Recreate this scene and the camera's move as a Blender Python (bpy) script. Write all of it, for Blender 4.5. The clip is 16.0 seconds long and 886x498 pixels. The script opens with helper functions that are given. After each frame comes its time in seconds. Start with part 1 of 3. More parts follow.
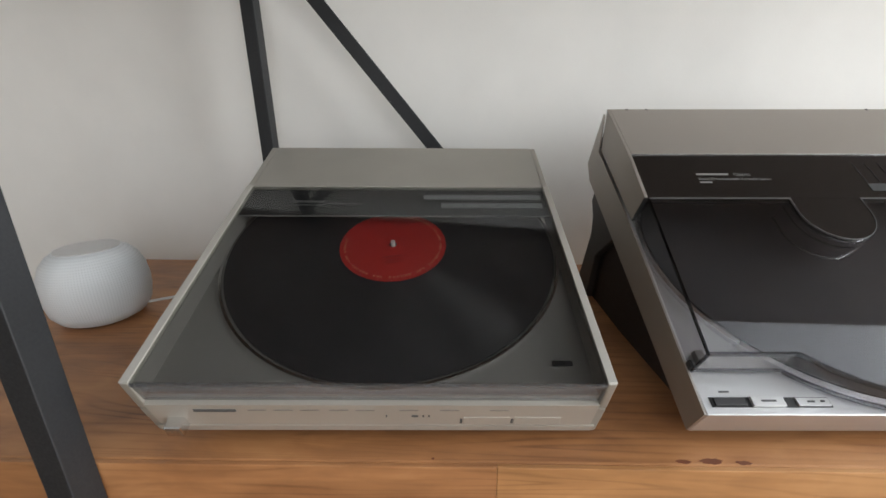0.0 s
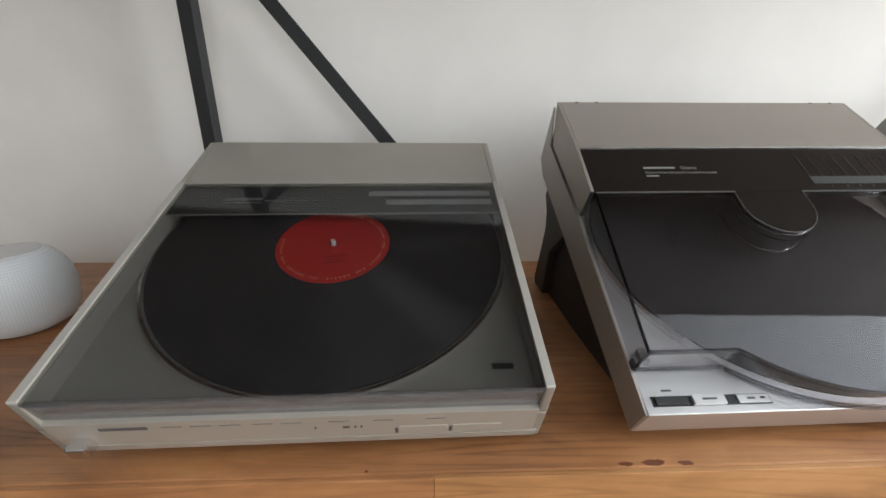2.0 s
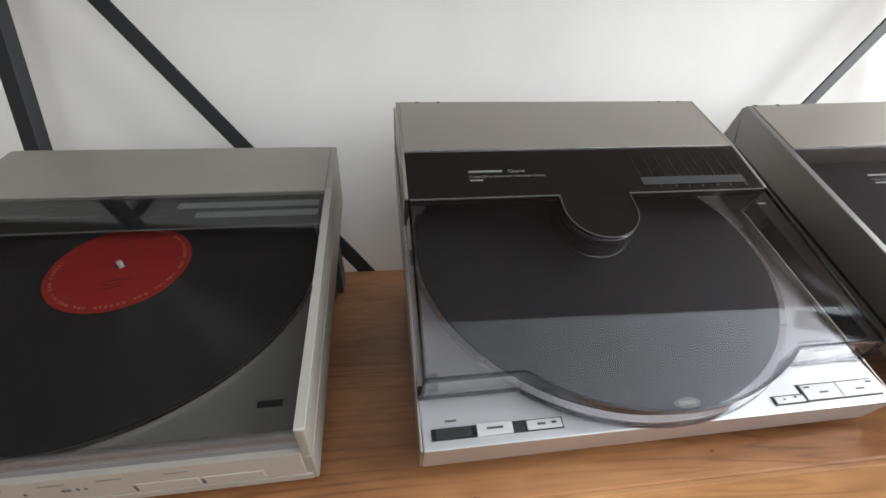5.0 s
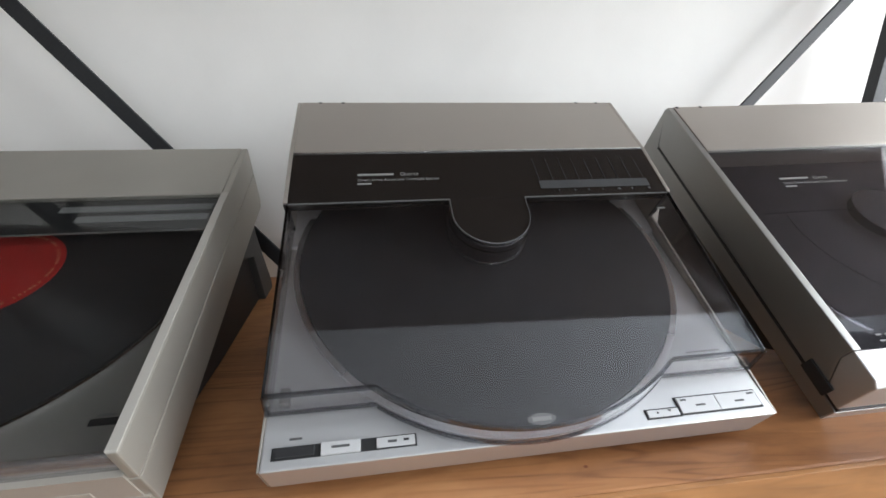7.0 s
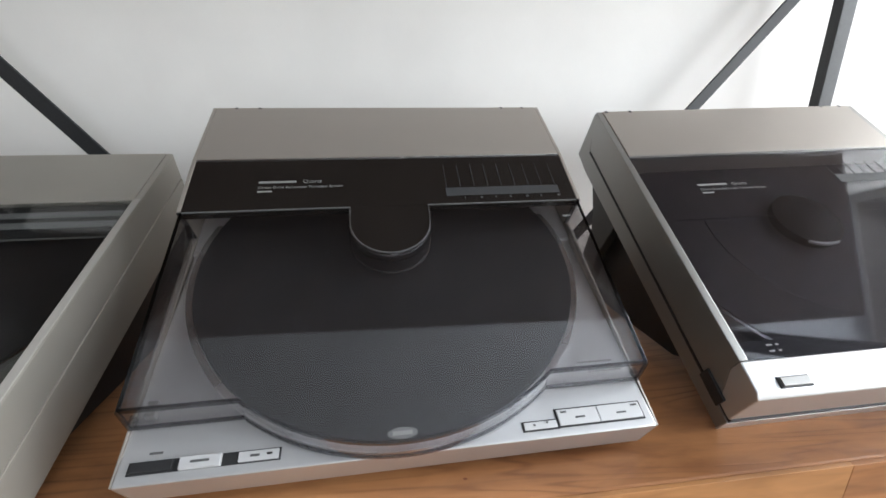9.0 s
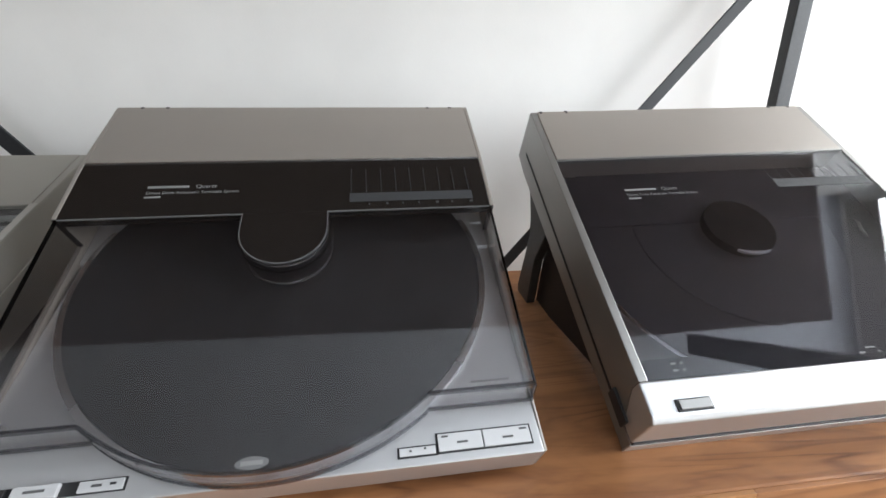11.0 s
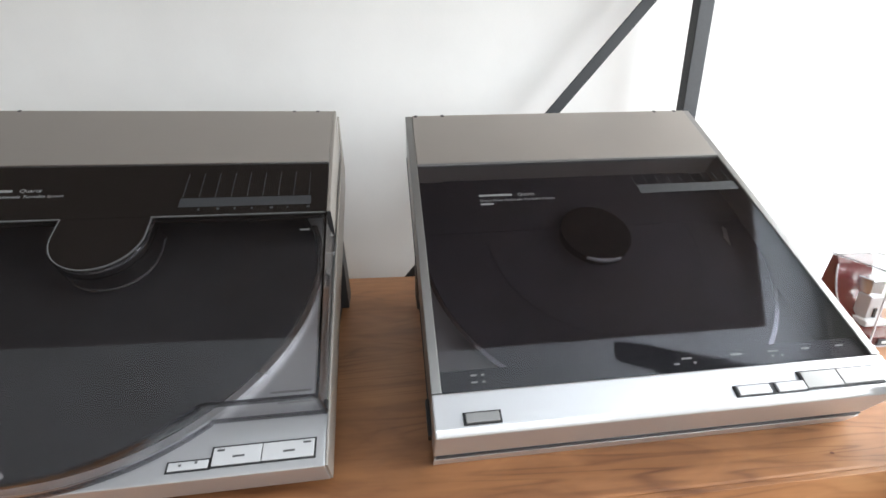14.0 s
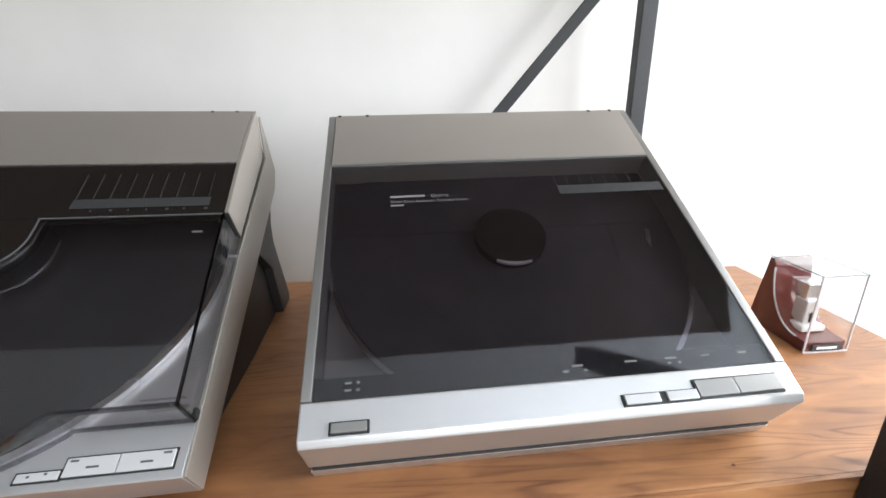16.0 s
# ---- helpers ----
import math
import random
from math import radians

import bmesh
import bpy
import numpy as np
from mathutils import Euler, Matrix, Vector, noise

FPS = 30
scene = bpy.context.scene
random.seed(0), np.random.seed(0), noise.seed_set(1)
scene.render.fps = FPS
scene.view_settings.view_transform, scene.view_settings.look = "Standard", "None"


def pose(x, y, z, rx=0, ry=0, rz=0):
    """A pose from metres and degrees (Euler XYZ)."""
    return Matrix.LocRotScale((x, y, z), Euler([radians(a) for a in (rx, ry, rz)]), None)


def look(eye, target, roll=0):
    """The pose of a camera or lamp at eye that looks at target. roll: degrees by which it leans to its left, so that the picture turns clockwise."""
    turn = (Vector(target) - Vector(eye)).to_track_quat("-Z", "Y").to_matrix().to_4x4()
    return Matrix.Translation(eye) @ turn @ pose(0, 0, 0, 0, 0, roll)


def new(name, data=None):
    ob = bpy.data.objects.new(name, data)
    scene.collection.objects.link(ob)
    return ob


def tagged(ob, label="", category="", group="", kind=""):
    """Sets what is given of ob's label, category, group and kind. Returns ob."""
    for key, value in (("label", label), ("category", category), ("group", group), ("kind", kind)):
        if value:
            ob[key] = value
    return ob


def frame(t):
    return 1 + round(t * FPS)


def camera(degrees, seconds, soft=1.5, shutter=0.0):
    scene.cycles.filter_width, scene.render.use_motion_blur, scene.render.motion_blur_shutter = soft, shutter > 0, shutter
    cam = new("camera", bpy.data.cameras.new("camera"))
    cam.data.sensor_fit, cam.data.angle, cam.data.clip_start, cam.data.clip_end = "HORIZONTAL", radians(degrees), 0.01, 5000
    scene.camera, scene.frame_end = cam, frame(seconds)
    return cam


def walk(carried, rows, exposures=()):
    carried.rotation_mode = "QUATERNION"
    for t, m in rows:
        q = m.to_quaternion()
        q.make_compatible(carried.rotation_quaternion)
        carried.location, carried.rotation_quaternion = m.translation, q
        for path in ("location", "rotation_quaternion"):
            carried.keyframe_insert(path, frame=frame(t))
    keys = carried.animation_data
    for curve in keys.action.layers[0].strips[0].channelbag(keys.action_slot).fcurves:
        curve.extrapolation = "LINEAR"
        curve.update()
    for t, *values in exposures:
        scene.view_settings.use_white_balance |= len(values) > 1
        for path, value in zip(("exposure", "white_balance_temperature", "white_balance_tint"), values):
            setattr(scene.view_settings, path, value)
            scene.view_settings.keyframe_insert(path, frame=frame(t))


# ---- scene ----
cam = camera(91.5, 16.0, soft=1.6)
PATH = [
    (0, (0.101, 0.064, 0.227), (-0.026, 1.956, -0.407), -1.1),
    (0.5, (0.108, 0.071, 0.224), (0.0, 1.963, -0.414), -1.1),
    (1, (0.113, 0.075, 0.223), (0.029, 1.968, -0.416), -1.1),
    (1.5, (0.121, 0.079, 0.22), (0.066, 1.973, -0.418), -1.0),
    (2, (0.13, 0.082, 0.222), (0.11, 1.974, -0.427), -0.9),
    (2.5, (0.144, 0.09, 0.218), (0.156, 1.983, -0.426), -1.0),
    (3, (0.159, 0.096, 0.216), (0.204, 1.99, -0.425), -0.9),
    (3.5, (0.182, 0.1, 0.219), (0.265, 1.992, -0.425), -0.9),
    (4, (0.207, 0.106, 0.22), (0.322, 1.993, -0.432), -0.9),
    (6.3, (0.318, 0.12, 0.216), (0.469, 2.01, -0.419), -1.3),
    (6.5, (0.326, 0.121, 0.216), (0.481, 2.008, -0.427), -1.1),
    (7, (0.344, 0.12, 0.216), (0.508, 2.008, -0.424), -1.1),
    (7.5, (0.364, 0.119, 0.219), (0.531, 2.005, -0.424), -1.0),
    (8, (0.382, 0.12, 0.219), (0.547, 2.005, -0.428), -1.1),
    (8.5, (0.4, 0.119, 0.219), (0.567, 2.005, -0.426), -1.0),
    (9, (0.422, 0.118, 0.221), (0.587, 2.004, -0.426), -1.1),
    (11.5, (0.521, 0.135, 0.223), (0.684, 2.014, -0.44), -0.9),
    (12, (0.544, 0.136, 0.222), (0.706, 2.016, -0.44), -0.9),
    (12.5, (0.563, 0.134, 0.223), (0.73, 2.016, -0.433), -0.8),
    (13, (0.588, 0.132, 0.223), (0.751, 2.014, -0.435), -0.8),
    (13.5, (0.607, 0.13, 0.222), (0.768, 2.014, -0.43), -0.8),
    (14, (0.629, 0.128, 0.222), (0.789, 2.012, -0.429), -0.8),
    (14.5, (0.649, 0.126, 0.22), (0.806, 2.013, -0.425), -0.9),
    (15, (0.67, 0.125, 0.22), (0.823, 2.015, -0.419), -0.9),
    (15.5, (0.69, 0.127, 0.219), (0.839, 2.018, -0.416), -0.9),
    (16, (0.708, 0.131, 0.217), (0.851, 2.022, -0.42), -1.0),
]
walk(cam, [(t, look(eye, target, roll)) for t, eye, target, roll in PATH],
     exposures=[(0.0, -0.17, 6700, 10), (4.0, -0.12, 6560, 10), (8.0, -0.09, 6400, 10), (12.0, -0.07, 6400, 10), (16.0, -0.07, 6450, 10)])

# ---- light ----
world = bpy.data.worlds.new("world")
scene.world = world
world.use_nodes = True
sky = world.node_tree.nodes.new("ShaderNodeTexSky")
sky.sky_type, sky.sun_disc = "NISHITA", False
sky.sun_elevation, sky.sun_rotation = radians(35), radians(100)
world.node_tree.links.new(sky.outputs[0], world.node_tree.nodes["Background"].inputs[0])
world.node_tree.nodes["Background"].inputs[1].default_value = 0.1


def area_lamp(name, place, target, wide, high, watts, colour):
    lamp = bpy.data.lights.new(name, "AREA")
    lamp.shape, lamp.size, lamp.size_y, lamp.energy, lamp.color = "RECTANGLE", wide, high, watts, colour
    ob = new(name, lamp)
    ob.matrix_world = look(place, target)
    return ob


area_lamp("daylight_east", (2.38, -0.12, 0.625), (0.0, -0.12, 0.625), 1.66, 1.32, 100.0, (0.93, 0.97, 1.0))
# Added frontal fill from behind the camera; no window is known there.
area_lamp("fill_south", (1.38, -2.57, 0.77), (1.38, 0.0, 0.77), 1.9, 1.24, 34.0, (0.93, 0.97, 1.0))


# ---- materials ----
def shader(name):
    m = bpy.data.materials.new(name)
    m.use_nodes = True
    return m, m.node_tree.nodes, m.node_tree.links, m.node_tree.nodes["Principled BSDF"]


def noise_node(nodes, links, scale, detail=4.0, stretch=(1, 1, 1), distort=0.0):
    co = nodes.new("ShaderNodeTexCoord")
    mp = nodes.new("ShaderNodeMapping")
    mp.inputs["Scale"].default_value = stretch
    n = nodes.new("ShaderNodeTexNoise")
    n.inputs["Scale"].default_value, n.inputs["Detail"].default_value = scale, detail
    n.inputs["Distortion"].default_value = distort
    links.new(co.outputs["Object"], mp.inputs[0])
    links.new(mp.outputs[0], n.inputs["Vector"])
    return n


def ramp(nodes, links, source, stops):
    r = nodes.new("ShaderNodeValToRGB")
    while len(r.color_ramp.elements) < len(stops):
        r.color_ramp.elements.new(0.5)
    for e, (p, c) in zip(r.color_ramp.elements, stops):
        e.position, e.color = p, (*c, 1)
    links.new(source, r.inputs[0])
    return r


def bump(nodes, links, source, target, strength, distance):
    b = nodes.new("ShaderNodeBump")
    b.inputs["Strength"].default_value, b.inputs["Distance"].default_value = strength, distance
    links.new(source, b.inputs["Height"])
    links.new(b.outputs[0], target.inputs["Normal"])


def painted(name, colour, rough=0.5, metal=0.0, vary=0.06, grain=900, relief=0.05, stretch=(1, 1, 1)):
    """A surface with fine grain and broad uneven tone."""
    m, nodes, links, p = shader(name)
    broad = noise_node(nodes, links, 14, 3, stretch)
    lo = tuple(c * (1 - vary) for c in colour)
    hi = tuple(min(1, c * (1 + vary)) for c in colour)
    r = ramp(nodes, links, broad.outputs[0], [(0.3, lo), (0.7, hi)])
    links.new(r.outputs[0], p.inputs["Base Color"])
    fine = noise_node(nodes, links, grain, 2, stretch)
    rr = ramp(nodes, links, fine.outputs[0], [(0.3, (rough * 0.85,) * 3), (0.7, (min(1, rough * 1.15),) * 3)])
    links.new(rr.outputs[0], p.inputs["Roughness"])
    p.inputs["Metallic"].default_value = metal
    if relief:
        bump(nodes, links, fine.outputs[0], p, relief, 0.0005)
    return m


def wood(name, dark, mid, light, axis=0):
    """Oiled plank: broad tone, growth lines that run along one axis and arch, fine pores, dark specks."""
    m, nodes, links, p = shader(name)

    def math_node(op, a, b=None, c=None):
        n = nodes.new("ShaderNodeMath")
        n.operation = op
        for k, v in enumerate((a, b, c)):
            if v is None:
                continue
            if isinstance(v, (int, float)):
                n.inputs[k].default_value = v
            else:
                links.new(v, n.inputs[k])
        return n.outputs[0]

    s = [5.5, 5.5, 5.5]
    s[axis] = 0.85
    figure = noise_node(nodes, links, 1.5, 2.6, s, 1.5)
    rings = math_node("SINE", math_node("MULTIPLY", figure.outputs[0], 150.0))
    lines = math_node("POWER", math_node("MULTIPLY_ADD", rings, 0.5, 0.5), 5.0)
    s2 = [150.0, 150.0, 150.0]
    s2[axis] = 7.0
    pore = noise_node(nodes, links, 1.2, 4, s2)
    s3 = [7.0, 7.0, 7.0]
    s3[axis] = 2.6
    broad = noise_node(nodes, links, 1.5, 4, s3, 0.8)
    s4 = [26.0, 26.0, 26.0]
    s4[axis] = 9.0
    mottle = noise_node(nodes, links, 1.5, 4, s4, 1.2)
    patch = noise_node(nodes, links, 7.0, 2)
    tone = math_node("MULTIPLY_ADD", pore.outputs[0], 0.22, math_node("MULTIPLY_ADD", mottle.outputs[0], 0.42, math_node("MULTIPLY_ADD", broad.outputs[0], 0.75, -0.25)))
    strength = math_node("MULTIPLY", lines, math_node("MAXIMUM", math_node("MULTIPLY_ADD", patch.outputs[0], 0.62, -0.23), 0.02))
    value = math_node("SUBTRACT", tone, strength)
    r = ramp(nodes, links, value, [(0.10, dark), (0.46, mid), (0.82, light)])
    links.new(r.outputs[0], p.inputs["Base Color"])
    rr = ramp(nodes, links, broad.outputs[0], [(0.3, (0.36,) * 3), (0.7, (0.50,) * 3)])
    links.new(rr.outputs[0], p.inputs["Roughness"])
    bump(nodes, links, math_node("SUBTRACT", pore.outputs[0], lines), p, 0.10, 0.0008)
    return m


def acrylic(name, tint, rough=0.012, ior=1.56, dust_haze=0.0):
    """Clear or smoked sheet: see-through, with the gloss of its surface and a thin dusty haze that also lifts the
    darks.
    """
    m = bpy.data.materials.new(name)
    m.use_nodes = True
    nodes, links = m.node_tree.nodes, m.node_tree.links
    nodes.clear()
    out = nodes.new("ShaderNodeOutputMaterial")
    mix = nodes.new("ShaderNodeMixShader")
    clear = nodes.new("ShaderNodeBsdfTransparent")
    gloss = nodes.new("ShaderNodeBsdfGlossy")
    lw = nodes.new("ShaderNodeLayerWeight")
    lw.inputs[0].default_value = 0.5
    power = nodes.new("ShaderNodeMath")
    power.operation = "POWER"
    power.inputs[1].default_value = 5.0
    links.new(lw.outputs["Facing"], power.inputs[0])
    fr = nodes.new("ShaderNodeMath")
    fr.operation = "MULTIPLY_ADD"
    f0 = ((ior - 1) / (ior + 1)) ** 2
    fr.inputs[1].default_value, fr.inputs[2].default_value = 1 - f0, f0
    links.new(power.outputs[0], fr.inputs[0])
    clear.inputs[0].default_value = (*tint, 1)
    gloss.inputs["Roughness"].default_value = rough
    links.new(fr.outputs[0], mix.inputs[0])
    film = nodes.new("ShaderNodeMixShader")
    # Pale diffuse share: dusty film, tuned as painted haze to brighten dark interiors.
    powder = nodes.new("ShaderNodeBsdfDiffuse")
    powder.inputs[0].default_value = (0.5, 0.51, 0.54, 1)
    spread = noise_node(nodes, links, 9, 3)
    amount = ramp(nodes, links, spread.outputs[0], [(0.25, (dust_haze * 0.75,) * 3), (0.75, (dust_haze * 1.25,) * 3)])
    links.new(amount.outputs[0], film.inputs[0])
    links.new(clear.outputs[0], film.inputs[1])
    links.new(powder.outputs[0], film.inputs[2])
    links.new(film.outputs[0], mix.inputs[1])
    links.new(gloss.outputs[0], mix.inputs[2])
    links.new(mix.outputs[0], out.inputs[0])
    return m


def grooved(name, colour, rough, pitch, strength, swirl=0.0):
    """Disc with concentric grooves about the object's own z axis."""
    m, nodes, links, p = shader(name)
    co = nodes.new("ShaderNodeTexCoord")
    w = nodes.new("ShaderNodeTexWave")
    w.wave_type, w.rings_direction = "RINGS", "Z"
    w.inputs["Scale"].default_value = pitch
    w.inputs["Distortion"].default_value = 0.3
    links.new(co.outputs["Object"], w.inputs[0])
    n = noise_node(nodes, links, 40, 3)
    r = ramp(nodes, links, n.outputs[0], [(0.3, tuple(c * 0.8 for c in colour)), (0.7, tuple(c * 1.25 for c in colour))])
    links.new(r.outputs[0], p.inputs["Base Color"])
    p.inputs["Roughness"].default_value = rough
    if strength:
        bump(nodes, links, w.outputs[0], p, strength, 0.0004)
    if swirl:
        p.inputs["Anisotropic"].default_value = swirl
        p.inputs["Anisotropic Rotation"].default_value = 0.25
        tangent = nodes.new("ShaderNodeTangent")
        tangent.direction_type, tangent.axis = "RADIAL", "Z"
        links.new(tangent.outputs[0], p.inputs["Tangent"])
    return m


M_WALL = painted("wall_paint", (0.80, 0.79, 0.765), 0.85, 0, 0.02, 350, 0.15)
# Dark tone invented for the unseen west wall, to weaken bounce from the left.
M_FILLCUT = painted("fill_cutting_grey_brown", (0.34, 0.31, 0.28), 0.85, 0, 0.03, 350, 0.15)
# Blue-grey base colour carries the cool sky light that the lids reflect.
M_CEIL = painted("sky_tinted_ceiling", (0.58, 0.62, 0.67), 0.9, 0, 0.02, 300, 0.0)
M_FLOOR = wood("floor_wood", (0.10, 0.06, 0.035), (0.22, 0.14, 0.08), (0.32, 0.21, 0.13), 1)
M_WOOD = wood("shelf_wood", (0.13, 0.048, 0.020), (0.40, 0.178, 0.071), (0.64, 0.335, 0.148), 0)
M_STRIP = wood("strip_wood", (0.20, 0.085, 0.030), (0.46, 0.22, 0.085), (0.70, 0.39, 0.17), 0)
M_KNOT = painted("knot_wood", (0.16, 0.05, 0.022), 0.5, 0, 0.35, 500, 0.1)
M_UPPER = wood("upper_wood", (0.070, 0.045, 0.034), (0.125, 0.083, 0.063), (0.19, 0.13, 0.10), 0)
M_STEEL = painted("black_steel", (0.014, 0.0155, 0.018), 0.55, 0.0, 0.2, 500, 0.2)
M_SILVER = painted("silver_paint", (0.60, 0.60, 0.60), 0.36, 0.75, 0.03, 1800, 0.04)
# Darker copy of silver_paint: shade on the player sides is put into its colour.
M_SILVER_DIM = painted("silver_dimmed", (0.33, 0.325, 0.31), 0.36, 0.75, 0.04, 1600, 0.04)
M_COVER = painted("warm_grey_metal", (0.40, 0.365, 0.325), 0.38, 0.55, 0.018, 1600, 0.03)
M_OLIVE = painted("grey_green_metal", (0.365, 0.347, 0.305), 0.38, 0.42, 0.04, 1600, 0.05)
M_OLIVE_LIGHT = painted("champagne_trim", (0.46, 0.43, 0.38), 0.4, 0.35, 0.04, 1600, 0.05)
M_RIM = painted("champagne_rim", (0.43, 0.41, 0.37), 0.45, 0.2, 0.04, 1600, 0.05)
M_DECK = painted("grey_deck", (0.29, 0.275, 0.255), 0.5, 0.2, 0.05, 1500, 0.05)
M_BLACK = painted("black_plastic", (0.018, 0.018, 0.019), 0.5, 0, 0.2, 900, 0.1)
M_PANEL = painted("black_panel", (0.012, 0.010, 0.009), 0.22, 0, 0.1, 900, 0.0)
M_STAND = painted("stand_plastic", (0.042, 0.042, 0.041), 0.5, 0, 0.1, 900, 0.1)
M_RUBBER = grooved("rubber_mat", (0.021, 0.0205, 0.022), 0.6, 160, 0.0)
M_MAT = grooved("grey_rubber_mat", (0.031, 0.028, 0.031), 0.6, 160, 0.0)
M_VINYL = grooved("vinyl", (0.026, 0.024, 0.026), 0.45, 420, 0.005, 1.0)
M_RED = painted("red_label", (0.50, 0.022, 0.018), 0.55, 0, 0.06, 600, 0.03)
M_INK = painted("gold_ink", (0.66, 0.24, 0.14), 0.6, 0, 0.02, 600, 0.01)
M_DARKINK = painted("dark_red_ink", (0.22, 0.012, 0.012), 0.6, 0, 0.02, 600, 0.01)
M_CHROME = painted("bright_metal", (0.78, 0.78, 0.79), 0.18, 1.0, 0.01, 2, 0.0)
M_SATIN = painted("satin_aluminium", (0.74, 0.74, 0.75), 0.26, 0.95, 0.01, 2, 0.0)
M_PRINT = painted("grey_print", (0.20, 0.197, 0.195), 0.6, 0, 0.02, 600, 0.01)
M_DIMPRINT = painted("dim_print", (0.12, 0.12, 0.12), 0.6, 0, 0.02, 600, 0.01)
M_SCALE = painted("scale_print", (0.031, 0.032, 0.034), 0.6, 0, 0.05, 600, 0.01)
M_FAINT = painted("faint_print", (0.017, 0.018, 0.019), 0.6, 0, 0.05, 600, 0.01)
M_PALE = painted("pale_scale_print", (0.30, 0.305, 0.31), 0.6, 0, 0.05, 600, 0.01)
M_DARKPRINT = painted("dark_print", (0.09, 0.09, 0.09), 0.6, 0, 0.02, 600, 0.01)
M_BUTTON = painted("button_silver", (0.60, 0.60, 0.60), 0.34, 0.3, 0.02, 1500, 0.02)


def mesh_fabric():
    m, nodes, links, p = shader("white_mesh_fabric")
    co = nodes.new("ShaderNodeTexCoord")
    sep = nodes.new("ShaderNodeSeparateXYZ")
    links.new(co.outputs["Object"], sep.inputs[0])

    def step(op, a, b):
        n = nodes.new("ShaderNodeMath")
        n.operation = op
        for k, v in enumerate((a, b)):
            if isinstance(v, (int, float)):
                n.inputs[k].default_value = v
            else:
                links.new(v, n.inputs[k])
        return n.outputs[0]
    turn = step("MULTIPLY", step("ARCTAN2", sep.outputs["Y"], sep.outputs["X"]), 58.0)
    rise = step("MULTIPLY", sep.outputs["Z"], 1250.0)
    weave = step("MULTIPLY", step("SINE", step("ADD", turn, rise), 0.0), step("SINE", step("SUBTRACT", turn, rise), 0.0))
    r = ramp(nodes, links, weave, [(0.25, (0.72, 0.745, 0.76)), (0.9, (0.60, 0.62, 0.635))])
    links.new(r.outputs[0], p.inputs["Base Color"])
    p.inputs["Roughness"].default_value = 0.85
    bump(nodes, links, weave, p, 0.10, -0.0006)
    return m


M_MESH = mesh_fabric()
M_CABLE = painted("white_cable", (0.75, 0.74, 0.72), 0.5, 0, 0.02, 500, 0.02)
M_PLUM = painted("plum_lacquer", (0.12, 0.022, 0.022), 0.18, 0, 0.08, 600, 0.01)
M_LID = acrylic("clear_smoked_acrylic", (0.87, 0.865, 0.87), dust_haze=0.0015)
M_EDGE = acrylic("acrylic_edge", (0.58, 0.58, 0.60), 0.06)
M_DARKEDGE = acrylic("dark_acrylic_edge", (0.22, 0.22, 0.23), 0.06)
# Strong diffuse haze paints the grey reflections on the record lid's front.
M_FRONT = acrylic("hazed_lid_front", (0.82, 0.82, 0.83), dust_haze=0.09)
M_SMOKE = acrylic("smoked_acrylic", (0.78, 0.785, 0.78), ior=1.40, dust_haze=0.004)
M_TINTED = acrylic("dark_tinted_glass", (0.69, 0.68, 0.70), 0.012, dust_haze=0.003)
# Opaque pale colour paints the glints on the display case edges.
M_GLINT = painted("painted_edge_glint", (0.62, 0.60, 0.62), 0.25, 0.2, 0.03, 900, 0.0)
M_CLEAR = acrylic("clear_acrylic", (0.97, 0.97, 0.97), 0.01)


# ---- helpers ----
def finish(name, bm, mat, smooth=False):
    me = bpy.data.meshes.new(name)
    bmesh.ops.recalc_face_normals(bm, faces=bm.faces[:])
    bm.to_mesh(me)
    bm.free()
    me.materials.append(mat)
    if smooth:
        for f in me.polygons:
            f.use_smooth = True
    return me


def part(name, bm, mat, parent, label="", smooth=False, at=None):
    ob = new(name, finish(name, bm, mat, smooth))
    ob.parent = parent
    if at is not None:
        ob.matrix_basis = at
    if label:
        tagged(ob, label)
    return ob


def thing(name, m, label, category, group="", kind=""):
    ob = new(name)
    ob.matrix_world = m
    ob.empty_display_size = 0.02
    return tagged(ob, label, category, group, kind)


def bevelled(bm, r, seg=2):
    if r > 0:
        bmesh.ops.bevel(bm, geom=bm.edges[:], offset=r, segments=seg, affect="EDGES", profile=0.6)
    return bm


def box(x0, x1, y0, y1, z0, z1, r=0.0, seg=2):
    bm = bmesh.new()
    bmesh.ops.create_cube(bm, size=1)
    for v in bm.verts:
        v.co = ((x0 + x1) / 2 + v.co.x * (x1 - x0), (y0 + y1) / 2 + v.co.y * (y1 - y0), (z0 + z1) / 2 + v.co.z * (z1 - z0))
    return bevelled(bm, r, seg)


def prism(points, lo, hi, axis=2, r=0.0, seg=2):
    """A polygon pulled along an axis: 0 takes (y, z) points, 1 takes (x, z), 2 takes (x, y)."""
    bm = bmesh.new()

    def co(p, h):
        return ((h, p[0], p[1]), (p[0], h, p[1]), (p[0], p[1], h))[axis]
    a = [bm.verts.new(co(p, lo)) for p in points]
    b = [bm.verts.new(co(p, hi)) for p in points]
    bm.faces.new(a)
    bm.faces.new(b[::-1])
    n = len(points)
    for i in range(n):
        bm.faces.new((a[i], a[(i + 1) % n], b[(i + 1) % n], b[i]))
    bmesh.ops.recalc_face_normals(bm, faces=bm.faces[:])
    return bevelled(bm, r, seg)


def disc(cx, cy, rad, z0, z1, n=96):
    return prism([(cx + rad * math.cos(2 * math.pi * i / n), cy + rad * math.sin(2 * math.pi * i / n)) for i in range(n)], z0, z1)


